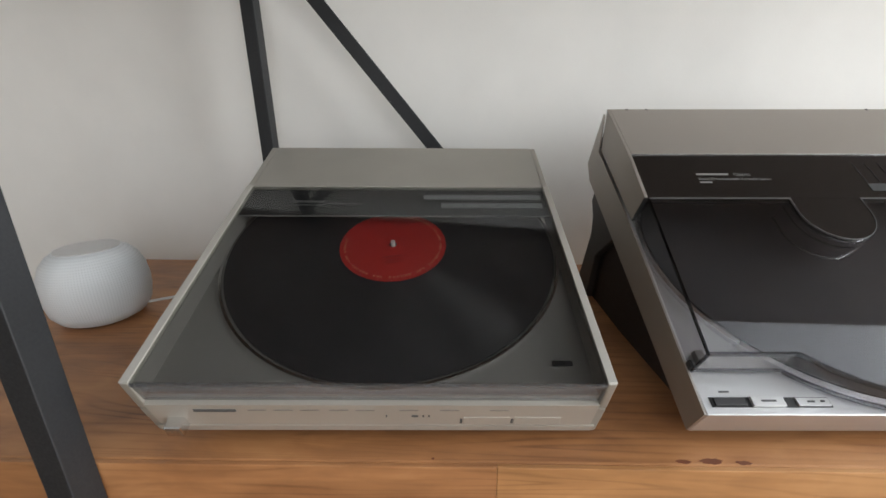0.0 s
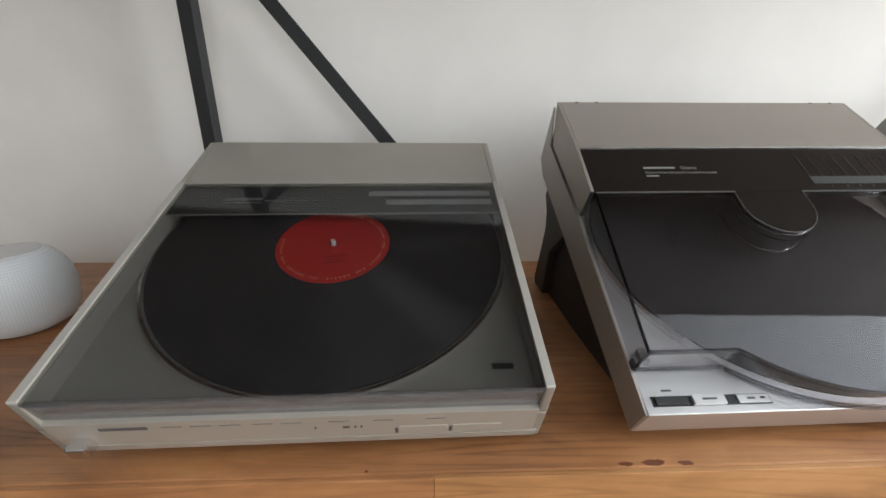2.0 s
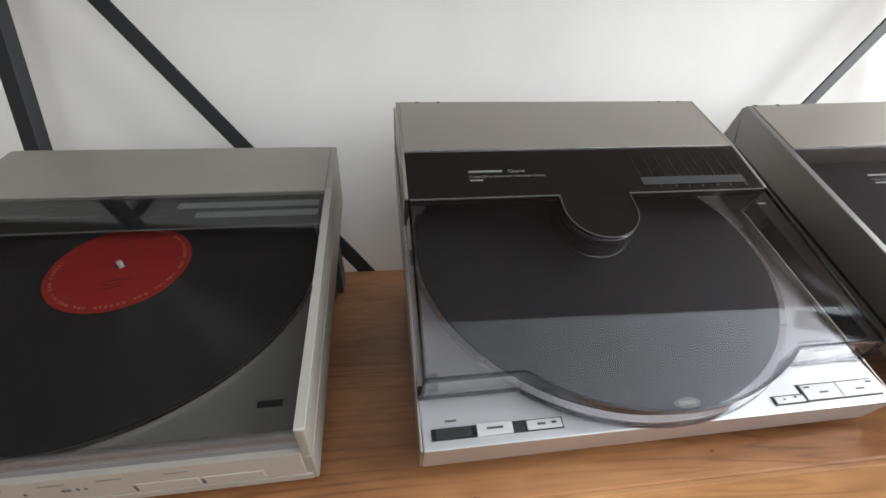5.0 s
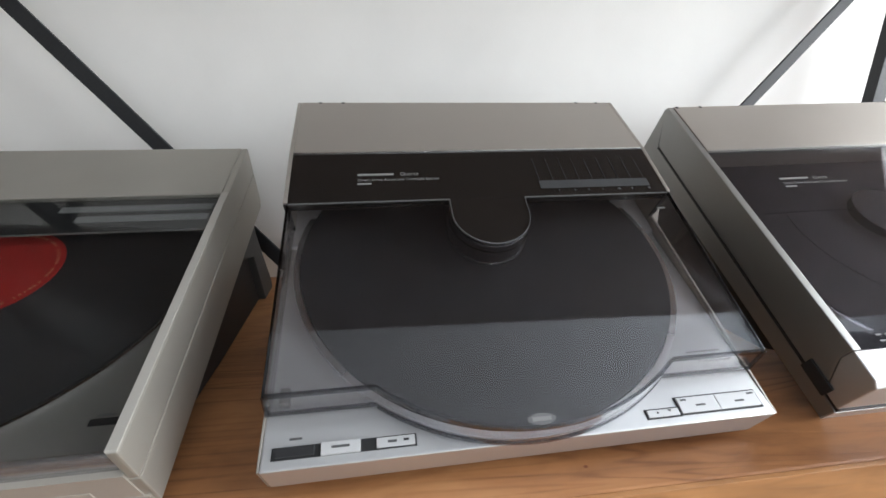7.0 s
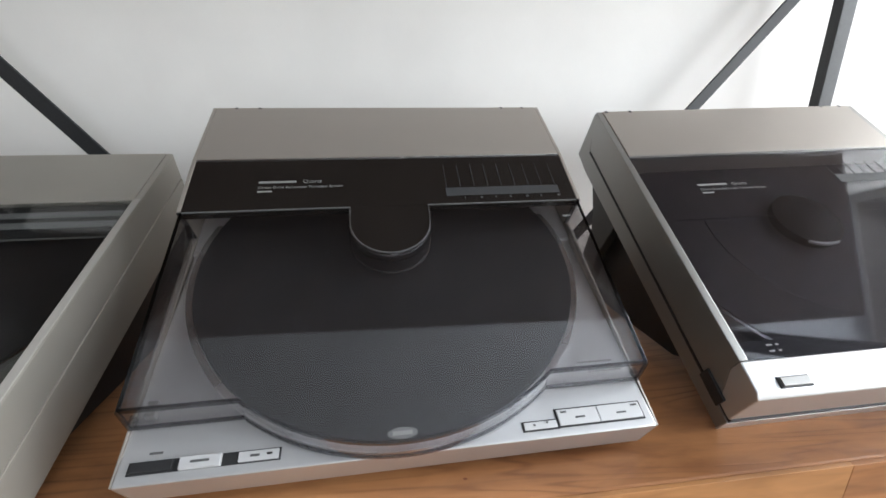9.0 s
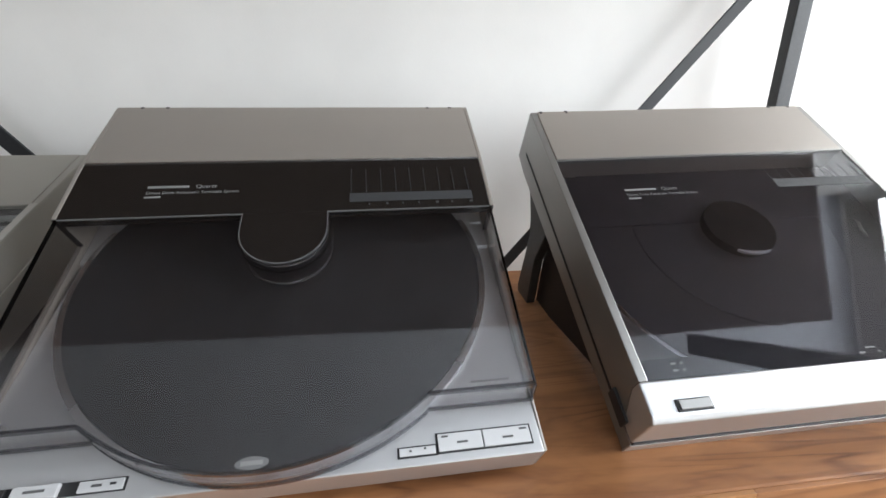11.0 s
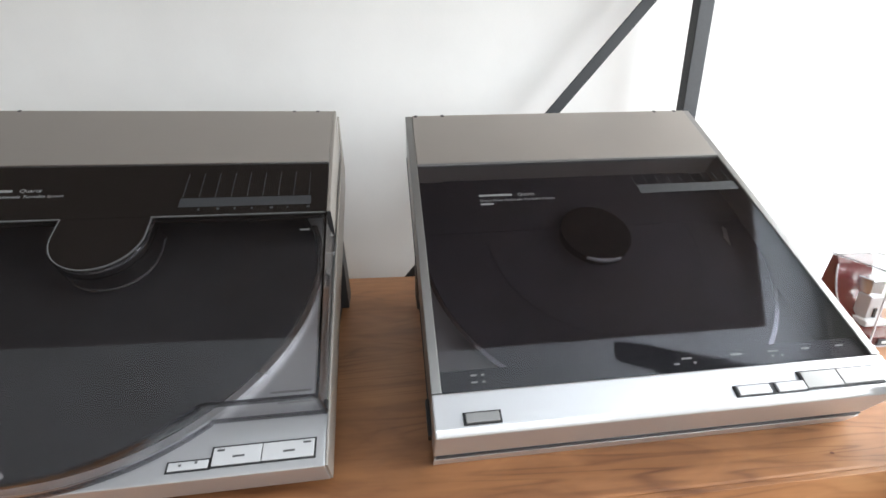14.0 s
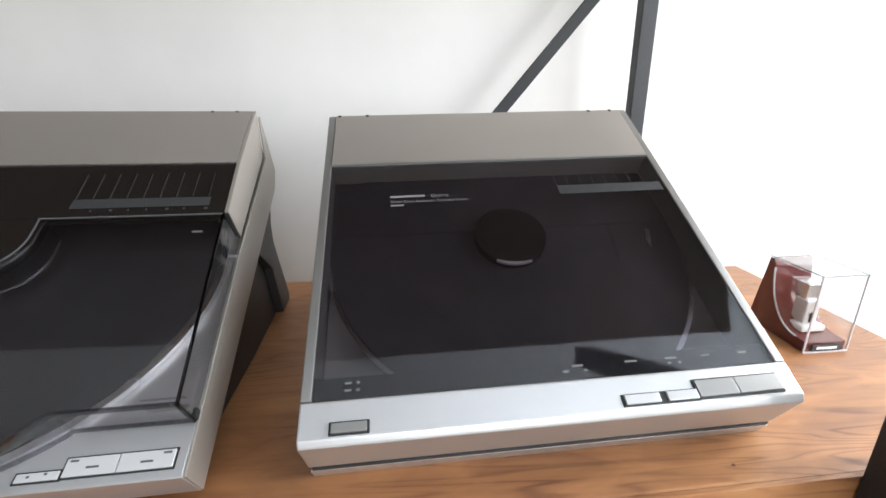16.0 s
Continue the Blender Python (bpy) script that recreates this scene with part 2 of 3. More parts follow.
def ring(cx, cy, r0, r1, z0, z1, n=128):
    bm = bmesh.new()
    loops = []
    for rad, z in ((r0, z0), (r1, z0), (r1, z1), (r0, z1)):
        loops.append([bm.verts.new((cx + rad * math.cos(2 * math.pi * i / n), cy + rad * math.sin(2 * math.pi * i / n), z)) for i in range(n)])
    for k in range(4):
        a, b = loops[k], loops[(k + 1) % 4]
        for i in range(n):
            j = (i + 1) % n
            bm.faces.new((a[i], a[j], b[j], b[i]))
    return bm


def strip_wall(points, thick):
    """A thin upright sheet along points of (x, y, top, foot x, foot y, foot)."""
    bm = bmesh.new()
    rows = []
    n = len(points)
    for i, (x, y, top, bx, by, bot) in enumerate(points):
        p, q = points[max(0, i - 1)], points[min(n - 1, i + 1)]
        d = Vector((q[0] - p[0], q[1] - p[1], 0)).normalized()
        s = Vector((-d.y, d.x, 0)) * thick
        rows.append([bm.verts.new(c) for c in ((x, y, top), (x + s.x, y + s.y, top), (bx + s.x, by + s.y, bot), (bx, by, bot))])
    for a, b in zip(rows, rows[1:]):
        for k in range(4):
            bm.faces.new((a[k], b[k], b[(k + 1) % 4], a[(k + 1) % 4]))
    bm.faces.new(rows[0])
    bm.faces.new(rows[-1][::-1])
    return bm


def bar(a, b, wide, deep, out=Vector((0, 1, 0))):
    """A flat bar from a to b: wide across, deep along out."""
    a, b = Vector(a), Vector(b)
    d = (b - a).normalized()
    s = d.cross(out).normalized() * wide / 2
    o = out * deep / 2
    bm = bmesh.new()
    v = [bm.verts.new(p + i * s + j * o) for p in (a, b) for i, j in ((-1, -1), (1, -1), (1, 1), (-1, 1))]
    for f in ((0, 1, 2, 3), (7, 6, 5, 4), (0, 4, 5, 1), (1, 5, 6, 2), (2, 6, 7, 3), (3, 7, 4, 0)):
        bm.faces.new([v[i] for i in f])
    return bevelled(bm, 0.001)


def tube(name, points, rad, mat, parent=None):
    c = bpy.data.curves.new(name, "CURVE")
    c.dimensions, c.bevel_depth, c.bevel_resolution = "3D", rad, 3
    s = c.splines.new("BEZIER")
    s.bezier_points.add(len(points) - 1)
    for b, p in zip(s.bezier_points, points):
        b.co, b.handle_left_type, b.handle_right_type = p, "AUTO", "AUTO"
    c.materials.append(mat)
    ob = new(name, c)
    ob.parent = parent
    return ob


def lettering(name, text, x, y, z, size, mat, parent, turn=None):
    c = bpy.data.curves.new(name, "FONT")
    c.body, c.size, c.extrude = text, size, 0.00005
    c.materials.append(mat)
    ob = new(name, c)
    ob.parent = parent
    ob.matrix_basis = turn or pose(x, y, z)
    return ob


def flat(name, x0, x1, y0, y1, z, mat, parent, label=""):
    return part(name, box(x0, x1, y0, y1, z, z + 0.0003), mat, parent, label)


# ---- room ----
def structure(name, bm, mat, label, category):
    return tagged(new(name, finish(name, bm, mat)), label, category, "", "structure")


FLOOR, TOP = -0.85, 1.45
structure("floor", box(-2.2, 2.6, -2.8, 0.9, FLOOR - 0.1, FLOOR), M_FLOOR, "brown wooden floor under the shelf rack", "floor")
structure("ceiling", box(-2.2, 2.6, -2.8, 0.9, TOP, TOP + 0.1), M_CEIL, "plain painted ceiling, its colour tinted blue for cool sky light", "ceiling")
structure("wall_north", box(-2.2, 2.6, 0.765, 0.9, FLOOR, TOP), M_WALL, "plain off-white painted wall behind the rack", "wall")
# Out of view; coloured dark so the left sides and reflections stay dim.
structure("wall_west", box(-2.2, -2.0, -2.8, 0.765, FLOOR, TOP), M_FILLCUT, "unseen side wall, darkened to cut fill light from the left", "wall")


def wall_with_opening(name, axis, lo, hi, a0, a1, o0, o1, z0, z1):
    bm = bmesh.new()
    for p0, p1, q0, q1 in ((a0, o0, FLOOR, TOP), (o1, a1, FLOOR, TOP), (o0, o1, FLOOR, z0), (o0, o1, z1, TOP)):
        b = box(lo, hi, p0, p1, q0, q1) if axis == 0 else box(p0, p1, lo, hi, q0, q1)
        me = bpy.data.meshes.new("tmp")
        b.to_mesh(me)
        b.free()
        bm.from_mesh(me)
        bpy.data.meshes.remove(me)
    return structure(name, bm, M_WALL, "off-white painted wall, opened for the window or fill light", "wall")


wall_with_opening("wall_east", 0, 2.4, 2.6, -2.8, 0.765, -0.97, 0.73, -0.05, 1.43)
# Unseen wall; its opening only makes room for the added south fill.
wall_with_opening("wall_south", 1, -2.8, -2.6, -2.0, 2.4, 0.42, 2.34, 0.14, 1.40)

# ---- shelf rack ----
SHELF = -0.008
outline = [(-0.52, 0.283), (1.168, 0.329), (1.168, 0.672), (-0.52, 0.712)]
board = tagged(new("shelf_board", finish("shelf_board", prism(outline, SHELF - 0.040, SHELF, 2, 0.0022), M_WOOD)),
       "thick orange-brown oiled wooden shelf board with worn edge", "shelf board")


def front_y(x):
    return 0.283 + 0.02725 * (x + 0.52)


for x0, x1, tone in ((-0.52, 0.1194, 0), (0.1195, 0.7054, 1), (0.7055, 1.168, 0)):
    strip = [(x0, front_y(x0) - 0.0035), (x1, front_y(x1) - 0.0035), (x1, front_y(x1) + 0.0002), (x0, front_y(x0) + 0.0002)]
    part("front_strip", prism(strip, SHELF - 0.0400, SHELF - 0.0004, 2, 0.0006), (M_WOOD, M_STRIP)[tone], board, "pale worn wooden front strip" if tone else "")


def knot(x, y, rx, ry, seed):
    rng = random.Random(seed)
    n = 18
    pts = [(x + rx * rng.uniform(0.7, 1.15) * math.cos(2 * math.pi * i / n), y + ry * rng.uniform(0.7, 1.15) * math.sin(2 * math.pi * i / n)) for i in range(n)]
    return prism(pts, SHELF, SHELF + 0.0003)


for k, (x, y, rx, ry) in enumerate(((0.247, 0.3075, 0.005, 0.0018), (0.266, 0.3085, 0.008, 0.0030), (0.287, 0.3080, 0.005, 0.0020), (0.910, 0.336, 0.0014, 0.0010), (0.452, 0.330, 0.0014, 0.0010), (0.075, 0.303, 0.0012, 0.0010))):
    part("knot", knot(x, y, rx, ry, k), M_KNOT, board, "dark red-brown knot in the wood")
upper = [(-0.52, 0.283), (1.268, 0.332), (1.268, 0.704), (-0.52, 0.704)]
tagged(new("upper_shelf_board", finish("upper_shelf_board", prism(upper, 0.50, 0.540, 2, 0.0025), M_UPPER)),
       "brown wooden shelf board above the turntables", "shelf board")
rack = thing("shelf_rack", pose(0, 0, 0), "black steel angle-iron shelf rack with diagonal braces", "shelf rack")


part("post", box(-0.196, -0.178, 0.673, 0.693, FLOOR, 0.50, 0.001), M_STEEL, rack)
part("post", box(0.9985, 1.0180, 0.697, 0.713, FLOOR, 0.50, 0.001), M_STEEL, rack)
part("post", box(-0.179, -0.1605, 0.2665, 0.2880, FLOOR, 0.50, 0.001), M_STEEL, rack)
part("post", box(0.982, 1.006, 0.288, 0.3195, FLOOR, 0.50, 0.001), M_STEEL, rack)
part("brace", bar((-0.183, 0.6955, 0.460), (0.571, 0.6955, -0.486), 0.0185, 0.004), M_STEEL, rack, "black flat diagonal steel brace")
part("brace", bar((1.0035, 0.7200, 0.405), (0.218, 0.7200, -0.500), 0.0150, 0.004), M_STEEL, rack, "black flat diagonal steel brace")
for y, z in ((0.325, SHELF - 0.041), (0.640, SHELF - 0.041)):
    part("rail", box(-0.19, 1.0, y, y + 0.03, z - 0.003, z), M_STEEL, rack)
    part("rail", box(-0.19, 1.0, y, y + 0.003, z - 0.03, z - 0.003), M_STEEL, rack)


# ---- stands ----
def stand(x, front, under_tilt, rise, foot_y, wide, label, yaw=0.0, open_from=0.02, inset=0.0):
    """Black easel stand: two curved side legs, black webs and a back bar, under a tilted player."""
    base = thing("tilted_stand", pose(x, front, SHELF, 0, 0, yaw), label, "turntable stand", "turntable stands")
    s, c = math.sin(radians(under_tilt)), math.cos(radians(under_tilt))

    def under(v, drop=0.001):
        return (v * c + drop * s, rise + v * s - drop * c)
    fy = foot_y - front
    for side in (-1, 1):
        u0, u1 = sorted((side * (wide / 2 - 0.002), side * (wide / 2 - 0.012)))
        leg = [under(0.285), under(0.262), under(0.205), (fy - 0.055, 0.062), (fy - 0.036, 0.0), (fy, 0.0), (fy + 0.001, 0.010), (fy - 0.022, 0.058),
               (fy - 0.034, 0.085), (fy - 0.034, 0.105), (fy - 0.026, under(0.285)[1] - 0.012)]
        part("leg", prism(leg, u0, u1, 0, 0.0008, 1), M_STAND, base)
        w0, w1 = sorted((side * (wide / 2 - 0.007), side * (wide / 2 - 0.011)))
        # Side plate whose black shape also fills in the shade beneath the player.
        web = [under(open_from), under(0.24), (fy - 0.045, 0.06), (fy - 0.028, 0.001), (0.14 + open_from, 0.001), (0.03 + open_from, under(open_from)[1] * 0.4)]
        part("web", prism(web, w0 - side * (0.003 + inset), w1 - side * (0.003 + inset), 0), M_BLACK, base, "inner side plate, blackened to include the shade under the player")
    part("back_bar", prism([under(0.285), under(0.262), (fy - 0.052, 0.07), (fy - 0.030, 0.07)], -wide / 2 + 0.012, wide / 2 - 0.012, 0), M_BLACK, base)
    return base


stand(0.417, 0.334, 26.5, 0.008, 0.622, 0.314, "dark grey plastic stand tilting the middle turntable", 3.34)
stand(0.788, 0.357, 32.4, 0.000, 0.622, 0.294, "dark grey plastic stand tilting the black-lidded turntable", 1.7, 0.05, 0.006)
stand(0.036, 0.317, 21.4, 0.009, 0.650, 0.300, "dark grey plastic stand tilting the turntable with the record", 3.05)


def printed_lines(parent, x, y, z, bright):
    """Maker's mark as a plain bar, the word beside it and the line of small print below."""
    flat("logo_bar", x, x + 0.029, y + 0.0006, y + 0.0027, z, bright, parent)
    lettering("print", "Quartz", x + 0.034, y, z + 0.0002, 0.0052, bright, parent)
    lettering("print", "Direct Drive Automatic Turntable System", x, y - 0.0056, z + 0.0002, 0.00385, bright, parent)
    flat("model_bar", x, x + 0.011, y - 0.0094, y - 0.0078, z, bright, parent)


# ---- turntable with the red-labelled record ----
def record_turntable():
    W, D = 0.160, 0.327
    t = thing("turntable", pose(0.036, 0.2956, 0.0579, 21.4, 1.29, 3.65), "grey-green turntable with smoked lid and a record inside", "turntable", "turntables")
    front = [(0.0015, -0.0620), (D - 0.004, -0.072), (D, -0.060), (D, -0.0296), (-0.0002, -0.0296), (0.0, -0.034)]
    part("base", prism(front, -W, W, 0, 0.0012), M_OLIVE, t)
    for s in (-1, 1):
        x0, x1 = sorted((s * W, s * (W - 0.0060)))
        part("side_panel", prism([(-0.0006, 0.0004), (D, 0.0004), (D, -0.0290), (-0.0002, -0.0290), (-0.0006, -0.004)], x0, x1, 0, 0.0014), M_OLIVE, t)
        # Pale sliver stands in for the highlight along the bevel.
        part("side_line", box(min(s * (W + 0.0003), s * (W - 0.002)), max(s * (W + 0.0003), s * (W - 0.002)), 0.001, D - 0.03, -0.0296, -0.0290), M_OLIVE_LIGHT, t, "painted bevel highlight between side and base")
        part("rim", prism([(-0.0004, 0.0005), (0.2385, 0.0005), (0.2385, 0.0014), (0.0006, 0.0014)], x0, x1, 0, 0.0003), M_RIM, t, "pale champagne rim beside the lid")
        i0, i1 = sorted((s * (W - 0.0061), s * (W - 0.0066)))
        part("inner_wall", box(i0, i1, 0.004, 0.237, -0.0192, -0.0032), M_DECK, t)
    part("deck", box(-W + 0.006, W - 0.006, 0.004, D - 0.004, -0.0290, -0.0190), M_DECK, t, "dark grey deck plate")
    part("rear_cover", box(-W + 0.0061, W - 0.0061, 0.2385, D, -0.028, 0.0005, 0.0008), M_OLIVE, t)
    lid = part("lid", box(-W + 0.006, W - 0.006, 0.0, 0.2375, -0.003, 0.0, 0.0006), M_SMOKE, t, "smoked see-through lid")
    part("lid_front", prism([(0.0, -0.003), (0.003, -0.003), (0.005, -0.0225), (0.002, -0.0225)], -W + 0.006, W - 0.006, 0), M_FRONT, lid, "grey lid front with painted haze for its reflections")
    part("lid_edge", box(-W + 0.006, W - 0.006, -0.0008, 0.0004, -0.0032, -0.0005), M_FRONT, lid)
    strip = part("lid_band", box(-W + 0.0065, W - 0.0065, 0.191, 0.2372, -0.0046, -0.0034), M_BLACK, lid, "black printed band under the lid")
    part("band_edge", box(-W + 0.0065, W - 0.0065, 0.1902, 0.1909, -0.0048, -0.0034), M_PRINT, strip)
    flat("scale_bar", 0.028, 0.149, 0.219, 0.2275, -0.0033, M_PALE, strip)
    flat("scale_bar", 0.046, 0.149, 0.204, 0.2125, -0.0033, M_PALE, strip)
    flat("logo_bar", -0.108, -0.073, 0.2125, 0.2162, -0.0033, M_DIMPRINT, strip)
    flat("print_bar", -0.070, -0.030, 0.2105, 0.2122, -0.0033, M_DIMPRINT, strip)
    flat("print_bar", -0.108, -0.073, 0.2075, 0.2088, -0.0033, M_DIMPRINT, strip)
    at = pose(0.0005, 0.161, 0)
    part("platter", disc(0, 0, 0.147, -0.0189, -0.0186, 128), M_CHROME, t, "bright metal platter", at=at)
    part("platter_rim", ring(0, 0, 0.1526, 0.1548, -0.0192, -0.0166), M_CHROME, t, at=at)
    part("slot", box(0.1265, 0.1415, 0.0270, 0.0315, -0.0190, -0.0184, 0.0002), M_BLACK, t)
    flat("print_bar", 0.129, 0.139, 0.0330, 0.0345, -0.0189, M_PRINT, t)
    part("locator", prism([(0.136, 0.152), (0.143, 0.150), (0.141, 0.165)], -0.0190, -0.0182), M_PRINT, t)
    # front panel
    part("trim_line", box(-W + 0.003, W - 0.003, -0.0003, 0.006, -0.0535, -0.0525), M_OLIVE_LIGHT, t)
    part("front_panel", prism([(-0.0012, -0.0235), (0.006, -0.0235), (0.006, -0.052), (0.0003, -0.052)], -W + 0.0062, W - 0.0062, 0), M_OLIVE_LIGHT, t)
    for x in (0.062, 0.098):
        part("button", box(x, x + 0.033, -0.0008, 0.004, -0.0490, -0.0400, 0.0006), M_OLIVE_LIGHT, t)
        part("button_gap", box(x - 0.0022, x - 0.0004, -0.0002, 0.004, -0.0490, -0.0395), M_DARKPRINT, t)
    part("lower_panel", prism([(0.0006, -0.0540), (0.006, -0.0540), (0.006, -0.0612), (0.0010, -0.0612)], -W + 0.0032, W - 0.0032, 0), M_OLIVE_LIGHT, t)
    part("knob", box(-0.145, -0.133, -0.009, 0.004, -0.052, -0.041, 0.0012), M_CHROME, t, "small square bright knob")
    for x, w in ((-0.123, 0.029),):
        part("print_bar", box(x, x + w, -0.0013, 0.003, -0.0322, -0.0292), M_DARKPRINT, t)
    for x, w in ((0.026, 0.0045), (0.0335, 0.0012), (0.0375, 0.0012), (0.008, 0.0010)):
        part("print_bar", box(x, x + w, -0.0009, 0.003, -0.0395, -0.0372), M_DARKPRINT, t)
    for x in (-0.086, -0.068, -0.050, -0.030, -0.012, 0.018, 0.046, 0.080):
        part("print_bar", box(x, x + 0.013, -0.0012, 0.003, -0.0308, -0.0298), M_SILVER_DIM, t)
    for x in (-0.11, 0.11):
        part("foot", disc(x, 0.022, 0.010, -0.0735, -0.060, 24), M_BLACK, t)
    return t


def record():
    r = thing("record", pose(0.036, 0.2956, 0.0579, 21.4, 1.29, 3.65) @ pose(0.0005, 0.161, -0.0186), "black vinyl record with a red paper label", "record")
    part("disc", ring(0, 0, 0.0035, 0.1505, 0.0, 0.0022, 160), M_VINYL, r)
    part("label", ring(0, 0, 0.0036, 0.0502, 0.0022, 0.0026, 96), M_RED, r, "red paper label with ring of print")
    rng = random.Random(3)
    for k in range(62):
        a = radians(172 + k * 4.5 + rng.uniform(-0.5, 0.5))
        if k % 11 in (6, 10):
            continue
        w = rng.uniform(0.0005, 0.0011)
        b = box(-w, w, -0.0011, 0.0011, 0.0026, 0.0028)
        part("print_bar", b, M_INK, r, at=pose(0.0452 * math.cos(a), 0.0452 * math.sin(a), 0, 0, 0, math.degrees(a) - 90))
    for k, w in enumerate((0.011, 0.007, 0.009)):
        part("print_bar", box(-w, w, -0.0005, 0.0005, 0.0026, 0.0028), M_DARKINK, r, at=pose(0.003, -0.017 - 0.004 * k, 0, 0, 0, 12))
    # White paint instead of metal: the pin's bright reflection is in its colour.
    part("spindle", disc(0, 0, 0.0021, 0.0, 0.0066, 20), M_CABLE, r, "metal centre spindle, coloured white for its bright reflection")
    return r


record_turntable()
record()


# ---- turntable with the clear lid ----
def clear_turntable():
    W, D, H = 0.159, 0.311, 0.0562
    t = thing("turntable", pose(0.4169, 0.3196, 0.0256, 26.9, 1.02, 3.34), "silver turntable with a closed clear lid and bare black platter", "turntable", "turntables")
    part("base", prism([(0.0, 0.0), (0.002, -0.0305), (D - 0.012, -0.0290), (D + 0.001, -0.016), (D, 0.010), (0.17, 0.003), (0.17, 0.0)], -W, W, 0, 0.0010), M_SILVER, t)
    for s in (-1, 1):
        x0, x1 = sorted((s * (W + 0.0001), s * (W + 0.0016)))
        part("side_trim", prism([(0.0006, -0.0006), (0.0024, -0.0297), (D - 0.013, -0.0282), (D + 0.006, -0.0170), (D + 0.0005, 0.0500), (D - 0.0030, 0.0500), (D - 0.0155, 0.0132), (0.17, 0.0105), (0.034, 0.0014)], x0, x1, 0, 0.0004), M_COVER, t)
    # one sloping face: metal top, dark window, clear lid in front

    def h(v):
        return 0.0255 + 0.1330 * (v - 0.031)
    slope = pose(0, 0.031, 0.0255, 7.576)
    tip = 0.1742
    for s in (-1, 1):
        x0, x1 = sorted((s * (W - 0.0004), s * (W - 0.0034)))
        part("cheek", prism([(0.181, 0.0125), (tip + 0.001, h(tip)), (0.2305, h(0.2305)), (D, H), (D - 0.0025, 0.052), (D - 0.0165, 0.0150)], x0, x1, 0, 0.0006), M_COVER, t)
        a0, a1 = sorted((s * (W - 0.0004), s * (W - 0.0040)))
        part("cheek_edge", prism([(0.1795, 0.0125), (tip, h(tip) - 0.001), (tip + 0.0009, h(tip) - 0.001), (0.1806, 0.0125)], a0, a1, 0), M_BLACK, t)
    part("top_plate", prism([(0.2310, h(0.2305)), (D, H), (D, H - 0.004), (0.2310, h(0.2305) - 0.004)], -W + 0.0036, W - 0.0036, 0, 0.0006), M_COVER, t)
    part("rear_wall", box(-W + 0.004, W - 0.004, D - 0.004, D - 0.001, 0.008, H - 0.005), M_BLACK, t)
    part("edge_line", box(-W + 0.0036, W - 0.0036, 0.2296, 0.2309, h(0.2296) - 0.003, h(0.2296) + 0.0004), M_CHROME, t)
    k = 1 / math.cos(radians(7.576))
    rear, fore = (0.2295 - 0.031) * k, (tip - 0.031) * k
    band = part("window_band", box(-W + 0.0036, W - 0.0036, fore, rear, -0.008, -0.0004), M_PANEL, t, "glossy black window band", at=slope)
    cx, hw = -0.0014, 0.0304
    bend = fore - 0.0153
    tongue = [(cx - hw, fore - 0.0001)] + [(cx + hw * math.cos(a), bend + hw * math.sin(a)) for a in np.linspace(math.pi, 2 * math.pi, 32)] + [(cx + hw, fore - 0.0001)]
    part("hub_cover", prism(tongue, -0.0040, -0.0006, 2), M_PANEL, band, "black rounded hub cover")
    outer = tongue[::-1]
    low = [(cx + (x - cx) * 1.03, y - 0.0015) for x, y in outer]
    part("hub_line", strip_wall([(x, y, -0.0002, x, y, -0.0012) for x, y in outer], 0.0006), M_DIMPRINT, band)
    part("hub_glass", strip_wall([(x, y, -0.0014, a, b, -0.0250) for (x, y), (a, b) in zip(outer, low)], 0.0016), M_LID, band, "clear wall under the hub cover")
    part("hub_step", strip_wall([(x, y, -0.0042, x, y, -0.0056) for x, y in outer], 0.0009), M_SATIN, band)
    part("hub_step", strip_wall([(x, y, -0.0092, x, y, -0.0098) for x, y in low], 0.0007), M_EDGE, band)
    part("hub_foot", strip_wall([(x, y, -0.0240, x, y, -0.0250) for x, y in low], 0.0008), M_SATIN, band)
    printed_lines(band, -0.1035, 0.1722, -0.0003, M_PRINT)
    flat("scale_bar", 0.0455, 0.143, fore + 0.0085, fore + 0.0175, -0.0003, M_SCALE, band)
    for k in range(9):
        x = 0.0465 + k * 0.0118
        flat("scale_line", x, x + 0.0004, fore + 0.0185, rear - 0.0110, -0.0003, M_SCALE, band)
    for x, w in ((0.0600, 0.0012), (0.0735, 0.0020), (0.0860, 0.0012), (0.0985, 0.0012), (0.1125, 0.0024), (0.1250, 0.0012), (0.1400, 0.0024)):
        flat("scale_mark", x, x + w, fore + 0.0048, fore + 0.0068, -0.0003, M_SCALE, band)
    for x0, x1 in ((-0.1550, cx - hw), (cx + hw, 0.1548)):
        part("lid_line", box(x0, x1, fore - 0.0010, fore - 0.0003, -0.0006, 0.0003), M_DIMPRINT, band)
    # deck
    at = pose(-0.0025, 0.1525, 0)
    part("deck_ring", ring(0, 0, 0.1475, 0.1520, 0.0002, 0.0046), M_SATIN, t, "bright platter rim", at=at)
    part("platter", disc(0, 0, 0.1470, 0.0, 0.0056, 160), M_RUBBER, t, "black rubber platter mat", at=at)
    # lid, bowed out in front round the platter
    arc = [(-0.0015 + 0.1535 * math.sin(a), 0.1530 - 0.1535 * math.cos(a)) for a in np.linspace(radians(-36.4), radians(36.4), 33)]
    front = [(-0.1555, 0.0310), (arc[0][0] - 0.002, 0.0310)] + arc + [(arc[-1][0] + 0.002, 0.0310), (0.1565, 0.0310)]
    outline = [(-0.1550, tip - 0.0004)] + front + [(0.1548, tip - 0.0004)]
    notch = [(x, 0.031 + y / 1.00881 - 0.0008) for x, y in tongue[::-1]]
    sheet = bmesh.new()
